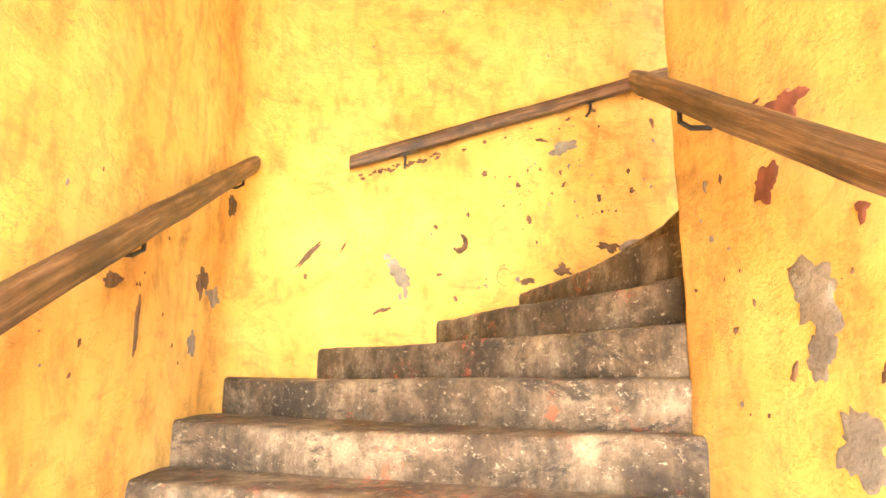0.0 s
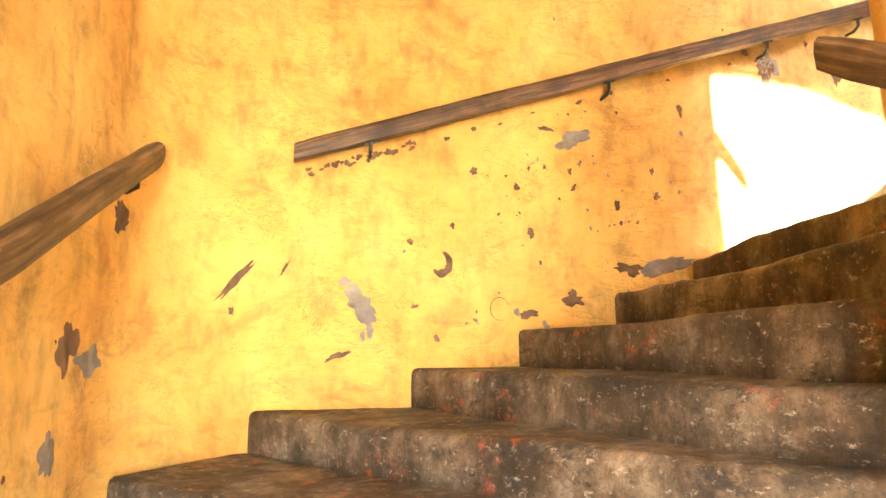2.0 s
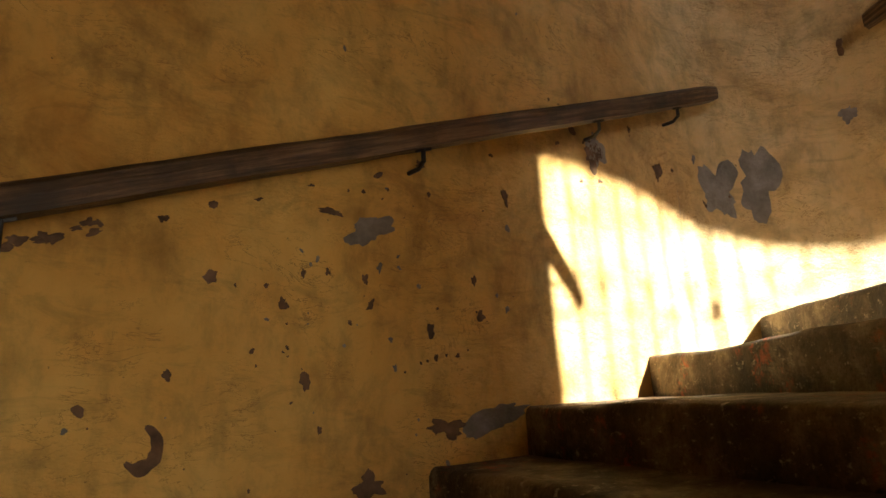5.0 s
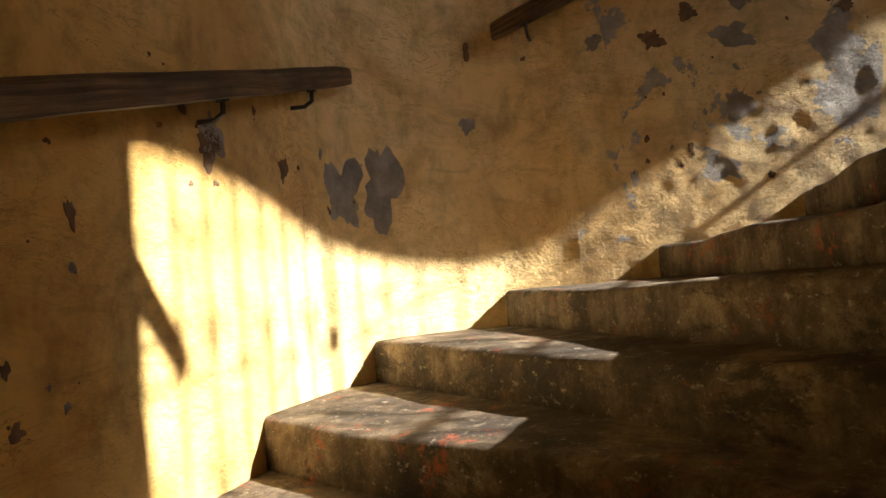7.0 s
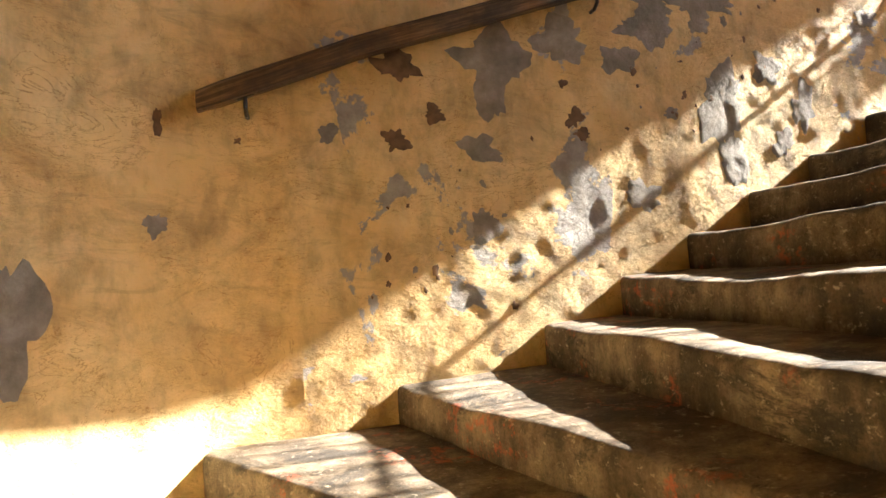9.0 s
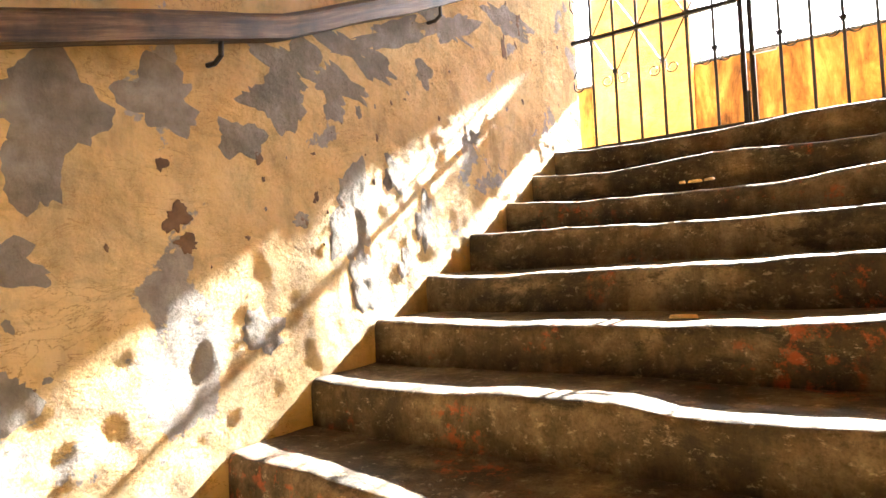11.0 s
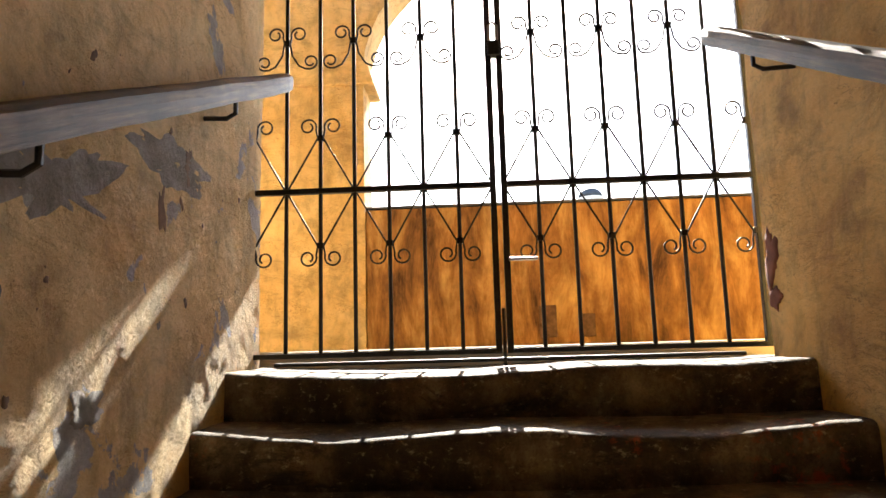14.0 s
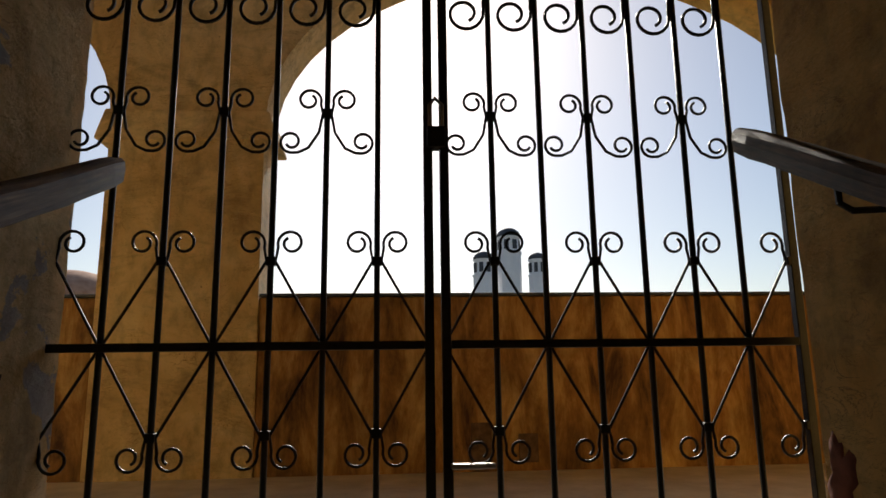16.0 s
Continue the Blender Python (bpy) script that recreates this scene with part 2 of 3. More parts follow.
def swept_wall(name, plan, z0, z1, mat, label, step=0.045, thick=0.25, rough=1.0, pits=0.0):
    """A wall whose room face follows the plan line (room on its right hand), with lumpy plaster and real thickness."""
    pts = resample([(x, y, 0) for x, y in plan], step)
    nz = round((z1 - z0) / step)
    bm = bmesh.new()
    nor = []
    for i, p in enumerate(pts):
        d = (pts[min(i + 1, len(pts) - 1)] - pts[max(i - 1, 0)]).normalized()
        nor.append(Vector((d.y, -d.x, 0)))
    grid = []
    for p, n in zip(pts, nor):
        col = []
        for k in range(nz + 1):
            q = Vector((p.x, p.y, z0 + (z1 - z0) * k / nz))
            col.append(bm.verts.new(q + n * (lump(q) * rough + pits * pitted(q))))
        grid.append(col)
    back = [[bm.verts.new(Vector((p.x, p.y, z)) - n * thick) for z in (z0, z1)] for p, n in zip(pts, nor)]
    for i in range(len(pts) - 1):
        for k in range(nz):
            bm.faces.new((grid[i][k], grid[i + 1][k], grid[i + 1][k + 1], grid[i][k + 1]))
        bm.faces.new((back[i][0], back[i][1], back[i + 1][1], back[i + 1][0]))
        bm.faces.new((grid[i][nz], grid[i + 1][nz], back[i + 1][1], back[i][1]))
        bm.faces.new((grid[i][0], back[i][0], back[i + 1][0], grid[i + 1][0]))
    for i in (0, -1):
        bm.faces.new([bm.verts.new(v.co) for v in (*grid[i], back[i][1], back[i][0])])
    ob = part(name, bm, mat, None, "", True)
    return tagged(ob, label, "wall", kind="structure")


# ---------------------------------------------------------------- the shell
Z0, Z1 = -0.6, 7.6
WEST, NORTH, EAST, NEWEL_W, NEWEL_E, NEWEL_N = 0.13, 3.76, 4.57, 1.84, 2.60, 1.98
R = 0.55
wall_west = swept_wall("wall_west", [(WEST, -1.24), (WEST, NORTH - R - 0.06)], Z0, Z1, OCHRE, "ochre limewashed plaster wall with scuffs and cracks")
RE = 0.90                                                # the wider north-east corner
ECX, ECY = EAST - 0.095 - RE, NORTH - RE
EAST_LINE = ((-1.10, 0.04), (-0.6, 0.03), (1.0, -0.021), (2.4, -0.07), (ECY, -0.095))


def east_x(y):
    """The room face of the east wall, which leans inwards on its way from the gate."""
    for (a, p), (b, q) in zip(EAST_LINE, EAST_LINE[1:]):
        if y <= b:
            return EAST + p + (q - p) * (y - a) / (b - a)
    return EAST - 0.095


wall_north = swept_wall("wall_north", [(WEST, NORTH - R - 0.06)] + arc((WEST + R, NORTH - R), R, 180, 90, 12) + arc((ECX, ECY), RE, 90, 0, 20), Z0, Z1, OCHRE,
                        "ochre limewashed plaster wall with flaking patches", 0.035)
wall_east = swept_wall("wall_east", [(east_x(y), y) for y, _ in EAST_LINE[::-1]], Z0, Z1,
                       OCHRE_WORN, "rough worn ochre plaster wall, peeling to grey", 0.022, rough=0.4, pits=1.0)
wall_newel = swept_wall("wall_newel", [(NEWEL_E + 0.022, -0.97), (NEWEL_E + 0.015, -0.6), (NEWEL_E, 1.0)] + arc((NEWEL_E - 0.085, NEWEL_N - 0.06), 0.06, 0, 90, 4) +
                        arc((NEWEL_W + 0.06, NEWEL_N - 0.06), 0.06, 90, 180, 4) + [(NEWEL_W, -1.24)], Z0, Z1, OCHRE,
                        "thick ochre plastered wall between the two flights", thick=0.1)

# ---------------------------------------------------------------- staircase
RISE, TOP = 0.165, 4.59
NOSE = {-2: ((0.13, 2.29), (1.84, 1.62)), -1: ((0.15, 2.66), (1.84, 1.84)), 0: ((0.25, 3.22), (1.85, 1.92)), 1: ((0.60, 3.70), (1.85, 1.97)),
        2: ((1.20, 3.78), (1.87, 2.00)), 3: ((1.68, 3.78), (1.93, 2.00)), 4: ((2.14, 3.78), (2.04, 2.00)), 5: ((2.55, 3.78), (2.20, 2.00)),
        6: ((3.24, 3.78), (2.36, 2.02)), 7: ((4.01, 3.76), (2.50, 2.03)), 8: ((4.46, 3.24), (2.62, 2.05)), 9: ((4.56, 2.54), (2.68, 2.02)),
        10: ((4.58, 1.92), (2.70, 1.93)), 11: ((4.58, 1.56), (2.70, 1.63)), 12: ((4.58, 1.23), (2.70, 1.28))}
for n, y in zip(range(13, 19), (0.91, 0.575, 0.22, -0.118, -0.424, -0.705)):
    NOSE[n] = ((4.58, y), (2.68, y + 0.03))
for n in range(-3, -10, -1):
    NOSE[n] = ((0.13, 2.29 + 0.33 * (n + 2)), (1.84, 1.62 + 0.33 * (n + 2) + 0.06 * max(-3, n + 2) * -1))
NOSE[19] = ((4.58, -1.6), (2.66, -1.6))

staircase = tagged(new("staircase"), "worn concrete winding stairs with sagging edges", "stairs", kind="structure")


def step(n):
    """One worn step: riser, rounded sagging nosing and tread, running into the walls at both ends."""
    z = TOP - (18 - n) * RISE
    (a, b), (c, d) = [[Vector((*p, 0)) for p in NOSE[k]] for k in (n, n + 1)]
    ab = (b - a).normalized()
    a, c, b, d = a - ab * 0.10, c - ab * 0.10, b + ab * 0.10, d + ab * 0.10
    bm = bmesh.new()
    seg, rows = 44, []
    for i in range(seg + 1):
        u = i / seg
        p, q = a.lerp(b, u), c.lerp(d, u)
        f = (q - p).normalized()
        s = Vector((p.x * 2.1, p.y * 2.1, n * 3.7))
        wear = (0.045 if n > 8 else 0.024) * (1 - (2 * u - 1) ** 4) * (0.6 + 0.8 * noise.noise(s * 0.7)) + 0.006 * noise.noise(s * 4) + 0.003 * noise.noise(s * 13)
        push = 0.022 * noise.noise(s * 0.8 + Vector((0, 0, 9))) + 0.006 * noise.noise(s * 5)
        chip = 0.012 * max(0.0, noise.noise(s * 6 + Vector((3, 0, 0))) - 0.25)
        p = p + f * push
        top = z - wear
        line = [p + Vector((0, 0, z - RISE - 0.06)), p + f * (0.003 * noise.noise(s * 6)) + Vector((0, 0, z - RISE * 0.5)),
                p + Vector((0, 0, top - 0.026 - chip)), p + f * (0.006 + chip) + Vector((0, 0, top - 0.008 - chip)), p + f * 0.022 + Vector((0, 0, top))]
        for k in range(1, 7):
            w = k / 6
            line.append((p + f * 0.022).lerp(q + f * 0.05, w) + Vector((0, 0, top + wear * w * 0.8 + 0.004 * noise.noise(Vector((p.x * 5, p.y * 5, w * 3 + n))))))
        line.append(q + f * 0.05 + Vector((0, 0, z - RISE - 0.06)))
        rows.append([bm.verts.new(v) for v in line])
    for r, s in zip(rows, rows[1:]):
        for k in range(len(r)):
            bm.faces.new((r[k], r[(k + 1) % len(r)], s[(k + 1) % len(r)], s[k]))
    bm.faces.new(rows[0])
    bm.faces.new(rows[-1])
    return part("step", bm, CONCRETE, staircase, "", True)


for n in range(-9, 19):
    step(n)


def slab(name, a, b, mat, label, category, kind="structure"):
    bm = bmesh.new()
    box(bm, a, b)
    return tagged(part(name, bm, mat, None), label, category, kind=kind)


slab("floor_entrance", (0.0, -2.9, -0.3), (2.0, -0.15, -0.03), CONCRETE, "grey concrete floor at the foot of the stairs", "floor")
# unseen ceiling, added to keep open sky light out of the stairwell
slab("ceiling", (-0.2, -1.258, 7.6), (5.0, 4.1, 7.8), OCHRE_PALE, "unseen plain ceiling added over the stairwell", "ceiling")
# unseen walls, added so that light enters the lower flight only by one opening
slab("wall_passage_west", (-0.2, -2.55, -0.6), (0.13, -1.242, 4.297), OCHRE, "unseen ochre wall added to close the entrance passage", "wall")
slab("wall_passage_east", (1.84, -2.55, -0.6), (2.1, -1.262, 4.297), OCHRE, "unseen ochre wall added to close the entrance passage", "wall")
slab("wall_entrance_left", (-0.2, -2.8, -0.6), (0.35, -2.553, 4.297), OCHRE, "unseen ochre wall added beside the entrance opening", "wall")
slab("wall_entrance_right", (1.62, -2.8, -0.6), (2.1, -2.553, 4.297), OCHRE, "unseen ochre wall added beside the entrance opening", "wall")
slab("wall_entrance_top", (0.353, -2.8, 3.6), (1.617, -2.553, 4.297), OCHRE, "unseen ochre wall added above the entrance opening", "wall")
# hidden blocks, added to stop light leaking past the gate and into the newel
slab("wall_gate_reveal_east", (4.865, -1.259, -0.6), (5.2, -1.0, 7.6), OCHRE, "unseen ochre block closing the gap beside the gate", "wall")
slab("wall_gate_reveal_west", (1.945, -1.259, -0.6), (2.15, -0.99, 7.6), OCHRE, "unseen ochre block closing the gap beside the gate", "wall")
slab("wall_newel_end", (1.95, -0.988, -0.6), (2.60, -0.965, 7.6), OCHRE, "unseen ochre slab closing the hollow newel wall", "wall")
# unseen wall, added to shut out light between gate top and ceiling
slab("lintel_gate", (2.152, -1.25, 7.05), (4.863, -1.102, 7.6), OCHRE, "unseen ochre wall added above the gate", "wall")
slab("ground", (-2500, -2500, -0.9), (2500, 2500, -0.6), EARTH, "dry open ground reaching the horizon", "ground")

# ---------------------------------------------------------------- peeled and scarred places on the plaster
PATCHES = {k: [] for k in "NEWVJ"}
PATCHES["N"] += [(0.92, 2.31, 0.062, 0.060, 'b', 0), (0.99, 2.215, 0.105, 0.225, 'b', 36), (1.03, 2.10, 0.034, 0.075, 'b', 0), (1.49, 2.82, 0.056, 0.054, 'd', 0), (1.69, 2.76, 0.036, 0.054, 'd', 0), (1.96, 3.00, 0.174, 0.078, 'g', 20), (1.75, 2.54, 0.044, 0.066, 'd', 0), (1.39, 2.57, 0.034, 0.032, 'd', 0), (1.20, 2.49, 0.046, 0.034, 'd', 0)]
PATCHES["N"] += [(1.22, 2.21, 0.038, 0.028, 'd', 0), (1.94, 2.25, 0.104, 0.074, 'd', 0), (0.47, 2.18, 0.030, 0.042, 'd', 0), (1.84, 3.04, 0.082, 0.028, 'd', 0), (2.38, 2.74, 0.060, 0.042, 'd', 0), (2.18, 2.69, 0.042, 0.066, 'd', 0), (3.05, 3.45, 0.118, 0.154, 'g', 0), (0.48, 2.30, 0.032, 0.210, 'd', -38)]
PATCHES["N"] += [(0.67, 2.36, 0.014, 0.102, 'd', -30), (0.90, 2.00, 0.116, 0.026, 'd', 25), (2.22, 2.39, 0.154, 0.064, 'd', 0), (1.73, 2.18, 0.088, 0.048, 'd', 0), (1.00, 2.08, 0.030, 0.060, 'g', 0), (2.91, 3.51, 0.066, 0.054, 'd', 0)]
PATCHES["N"] += [(3.84, 3.38, 0.250, 0.312, 'g', 5), (4.03, 3.44, 0.170, 0.334, 'g', 0), (3.03, 3.43, 0.128, 0.154, 'd', 15), (2.53, 3.18, 0.038, 0.074, 'd', 15), (3.44, 3.42, 0.062, 0.102, 'd', 0)]
PATCHES["E"] += [(3.31, 3.72, 0.070, 0.118, 'g', 5), (3.04, 4.01, 0.048, 0.042, 'd', 0), (2.72, 4.04, 0.078, 0.072, 'g', 0), (2.46, 4.01, 0.122, 0.104, 'd', 0), (2.30, 4.11, 0.106, 0.082, 'd', 0), (2.12, 3.97, 0.220, 0.116, 'g', 10), (2.44, 4.29, 0.210, 0.138, 'd', 10), (2.04, 4.34, 0.294, 0.236, 'g', 0)]
PATCHES["E"] += [(1.73, 4.41, 0.282, 0.218, 'g', 0), (2.06, 4.16, 0.144, 0.188, 'g', 0), (1.32, 4.49, 0.222, 0.209, 'g', 0), (1.71, 4.09, 0.092, 0.110, 'd', 0), (2.13, 3.67, 0.132, 0.160, 'g', 0), (1.75, 4.23, 0.062, 0.062, 'd', 0), (3.29, 4.07, 0.036, 0.084, 'd', 0), (0.99, 4.15, 0.275, 0.391, 'g', 0)]
PATCHES["E"] += [(0.97, 3.91, 0.190, 0.268, 'g', 0), (1.42, 3.75, 0.169, 0.154, 'g', 0), (3.84, 3.29, 0.104, 0.212, 'g', 0), (1.68, 4.02, 0.076, 0.058, 'd', 0), (2.51, 3.75, 0.022, 0.022, 'd', 0), (2.52, 3.56, 0.036, 0.048, 'd', 0), (2.03, 3.34, 0.044, 0.068, 'd', 0), (2.34, 3.50, 0.040, 0.066, 'd', 0)]
PATCHES["E"] += [(1.24, 4.63, 0.292, 0.144, 'g', 10), (0.95, 4.74, 0.467, 0.144, 'g', 15), (1.00, 4.61, 0.329, 0.107, 'g', 20), (1.07, 4.52, 0.110, 0.133, 'g', 10), (0.53, 4.76, 0.145, 0.123, 'g', 0), (-0.24, 5.21, 0.527, 0.173, 'g', 0), (0.41, 5.03, 0.619, 0.111, 'g', 10), (0.85, 4.44, 0.028, 0.042, 'd', 0)]
PATCHES["E"] += [(0.95, 4.52, 0.054, 0.066, 'g', 0), (1.18, 4.19, 0.040, 0.048, 'd', 0), (1.05, 4.17, 0.054, 0.048, 'd', 0), (1.25, 4.10, 0.072, 0.052, 'g', 0), (1.27, 4.49, 0.106, 0.140, 'g', 0), (0.74, 4.30, 0.185, 0.156, 'g', 0), (0.57, 4.12, 0.136, 0.263, 'g', 10), (0.17, 4.54, 0.160, 0.095, 'g', 0)]
PATCHES["E"] += [(-0.17, 5.06, 0.054, 0.140, 'd', 0), (-0.35, 5.23, 0.048, 0.152, 'd', 0), (0.70, 3.96, 0.140, 0.156, 'g', 0)]
PATCHES["N"] += [(2.40, 2.40, 0.30, 0.085, 'b', 14), (2.24, 2.375, 0.07, 0.05, 'd', 0)]
PATCHES["E"] += [(1.49, 4.33, 0.19, 0.15, 'g', 20), (1.38, 4.47, 0.24, 0.12, 'g', 15), (1.31, 4.60, 0.30, 0.10, 'g', 20), (1.09, 4.59, 0.19, 0.19, 'g', 0), (0.74, 4.86, 0.62, 0.12, 'g', -22), (0.27, 5.04, 0.42, 0.12, 'g', -22), (1.42, 4.29, 0.06, 0.07, 'd', 10)]
PATCHES["W"] += [(2.95, 2.04, 0.172, 0.156, 'd', 10), (3.14, 1.99, 0.238, 0.118, 'g', 0), (2.23, 1.78, 0.038, 0.236, 'd', -3), (2.85, 1.76, 0.108, 0.146, 'g', 0), (2.02, 1.89, 0.148, 0.042, 'd', 0), (3.30, 2.46, 0.112, 0.102, 'd', 0)]
PATCHES["V"] += [(1.35, 2.22, 0.176, 0.064, 'r', 10), (1.31, 1.78, 0.190, 0.174, 'g', 0), (1.31, 1.66, 0.124, 0.126, 'g', 0), (1.46, 2.06, 0.114, 0.094, 'r', 0), (1.14, 1.92, 0.056, 0.062, 'r', 0), (1.23, 1.48, 0.162, 0.154, 'g', 0), (1.46, 2.27, 0.058, 0.016, 'r', 0)]
PATCHES["J"] += [(-0.91, 4.96, 0.10, 0.22, 'r', -10)]
PATCHES["J"] += [(-0.19, 4.12, 0.074, 0.024, 'g', 0), (-0.90, 4.80, 0.08, 0.12, 'r', 0)]
FACES = {"N": (wall_north, lambda u: Vector((u, NORTH, 0)), Vector((0, -1, 0)), 1.0), "E": (wall_east, lambda u: Vector((east_x(u), u, 0)), Vector((-1, 0, 0)), 0.4),
         "W": (wall_west, lambda u: Vector((WEST, u, 0)), Vector((1, 0, 0)), 1.0), "V": (wall_newel, lambda u: Vector((NEWEL_W, u, 0)), Vector((-1, 0, 0)), 1.0),
         "J": (wall_newel, lambda u: Vector((NEWEL_E + 0.012 - 0.012 * u, u, 0)), Vector((1, 0, 0)), 1.0)}


def on_face(key, u, z, lift):
    _, base, nor, rough = FACES[key]
    r = R
    if key == "N" and u > ECX:
        a = math.acos(min(1.0, (u - ECX) / RE))
        nor = Vector((-math.cos(a), -math.sin(a), 0))
        p = Vector((ECX + RE * math.cos(a), ECY + RE * math.sin(a), z))
    elif key == "N" and u < WEST + r:
        a = math.acos(max(-1.0, (u - WEST - r) / r))
        nor = Vector((-math.cos(a), -math.sin(a), 0))
        p = Vector((WEST + r + r * math.cos(a), NORTH - r + r * math.sin(a), z))
    elif key == "E" and u > ECY:
        a = math.asin(min(1.0, (u - ECY) / RE))
        nor = Vector((-math.cos(a), -math.sin(a), 0))
        p = Vector((ECX + RE * math.cos(a), ECY + RE * math.sin(a), z))
        rough = 1.0
    elif key == "W" and u > NORTH - r:
        a = math.asin(min(1.0, (u - NORTH + r) / r))
        nor = Vector((math.cos(a), -math.sin(a), 0))
        p = Vector((WEST + r - r * math.cos(a), NORTH - r + r * math.sin(a), z))
    else:
        p = base(u) + Vector((0, 0, z))
    return p + nor * (lump(p) * rough + (pitted(p) if key == "E" and u <= ECY else 0.0) + lift)


def patch(key, u, z, w, h, tone, turn, seed):
    """A scar where the wash has come away: an uneven flake that follows the plaster."""
    bm = bmesh.new()
    rnd = random.Random(seed)
    off = Vector((rnd.uniform(0, 50), rnd.uniform(0, 50), 0))
    ca, sa = math.cos(radians(turn)), math.sin(radians(turn))
    m, k = (40, 5) if max(w, h) > 0.07 else (16, 2)
    rings = [[bm.verts.new(on_face(key, u, z, 0.0012 if key == "E" else 0.003))]]
    for j in range(1, k + 1):
        ring = []
        for i in range(m):
            t = 2 * math.pi * i / m
            d = Vector((math.cos(t), math.sin(t), 0))
            r = max(0.25, 0.5 * (1 + (0.25 if tone == "b" else 0.85) * noise.noise(d * 1.0 + off) + 0.42 * noise.noise(d * 2.6 + off) + 0.16 * noise.noise(d * 8 + off))) * j / k
            x, y = r * w * math.cos(t), r * h * math.sin(t)
            ring.append(bm.verts.new(on_face(key, u + x * ca - y * sa, z + x * sa + y * ca, (0.0012 if key == "E" else 0.003) if j < k else -0.004)))
        rings.append(ring)
    for i in range(m):
        bm.faces.new((rings[0][0], rings[1][i], rings[1][(i + 1) % m]))
        for j in range(1, k):
            bm.faces.new((rings[j][i], rings[j + 1][i], rings[j + 1][(i + 1) % m], rings[j][(i + 1) % m]))
    return part("peeled_patch", bm, {"g": BARE, "b": BARE, "d": SCAR, "r": RED}[tone], FACES[key][0], "", True)


def crescent(key, u, z, r, a0, a1, width):
    """A hooked scar where a curl of wash has come away."""
    bm = bmesh.new()
    n = 26
    rows = []
    for i in range(n + 1):
        t = i / n
        a = radians(a0 + (a1 - a0) * t)
        w = width * (0.25 + math.sin(math.pi * t) ** 0.7) * (1 + 0.35 * noise.noise(Vector((t * 9, u, z))))
        rows.append([bm.verts.new(on_face(key, u + (r + k * w) * math.cos(a), z + 1.2 * (r + k * w) * math.sin(a), lift)) for k, lift in ((-0.5, -0.004), (-0.3, 0.003), (0.3, 0.003), (0.5, -0.004))])
    for p, q in zip(rows, rows[1:]):
        for k in range(3):
            bm.faces.new((p[k], p[k + 1], q[k + 1], q[k]))
    return part("peeled_patch", bm, SCAR, FACES[key][0], "", True)


crescent("N", 1.335, 2.40, 0.040, -140, 75, 0.034)
crescent("N", 1.60, 2.20, 0.042, 20, 290, 0.0035)
count = 0
for key, rows in PATCHES.items():
    for row in rows:
        count += 1
        patch(key, *row, count)
# a scatter of small chips: thick below the second rail, sparse elsewhere
chips = random.Random(7)
for key, u0, u1, z0, z1, k, big in (("N", 1.55, 2.55, 2.55, 3.15, 55, 0.030), ("N", 0.7, 1.8, 2.2, 2.7, 22, 0.022), ("N", 1.2, 2.45, 2.12, 2.35, 12, 0.05),
                                    ("N", 2.7, 3.95, 3.3, 3.65, 16, 0.035), ("E", 0.2, 2.6, 3.9, 4.3, 45, 0.045), ("E", -0.9, 0.6, 4.7, 5.4, 26, 0.04),
                                    ("W", 1.6, 3.0, 1.6, 2.2, 22, 0.022), ("V", 0.9, 1.9, 1.5, 2.2, 26, 0.035), ("N", 0.8, 3.4, 3.3, 4.6, 22, 0.022)):
    for _ in range(k):
        count += 1
        u = chips.uniform(u0, u1)
        z = chips.uniform(z0, z1) + (0.5 * (1.4 - u) if key == "E" and u > -0.2 and z1 < 4.5 else 0) + (0.35 * (u - 1.8) if z1 < 2.4 and key == "N" else 0)
        w = big * chips.uniform(0.25, 1.0) ** 1.6
        patch(key, u, z, w, w * chips.uniform(0.6, 2.0), chips.choice("ddg"), chips.uniform(-40, 40), count)

# crumbled plaster under the second rail
for i in range(46):
    count += 1
    u = 0.72 + (0.5 * chips.random() if i < 24 else 2.6 * chips.random())
    patch("N", u, 2.765 + (u - 0.7) * 0.327 + chips.uniform(-0.02, 0.012), chips.uniform(0.012, 0.05), chips.uniform(0.012, 0.03), "d", 18, count)

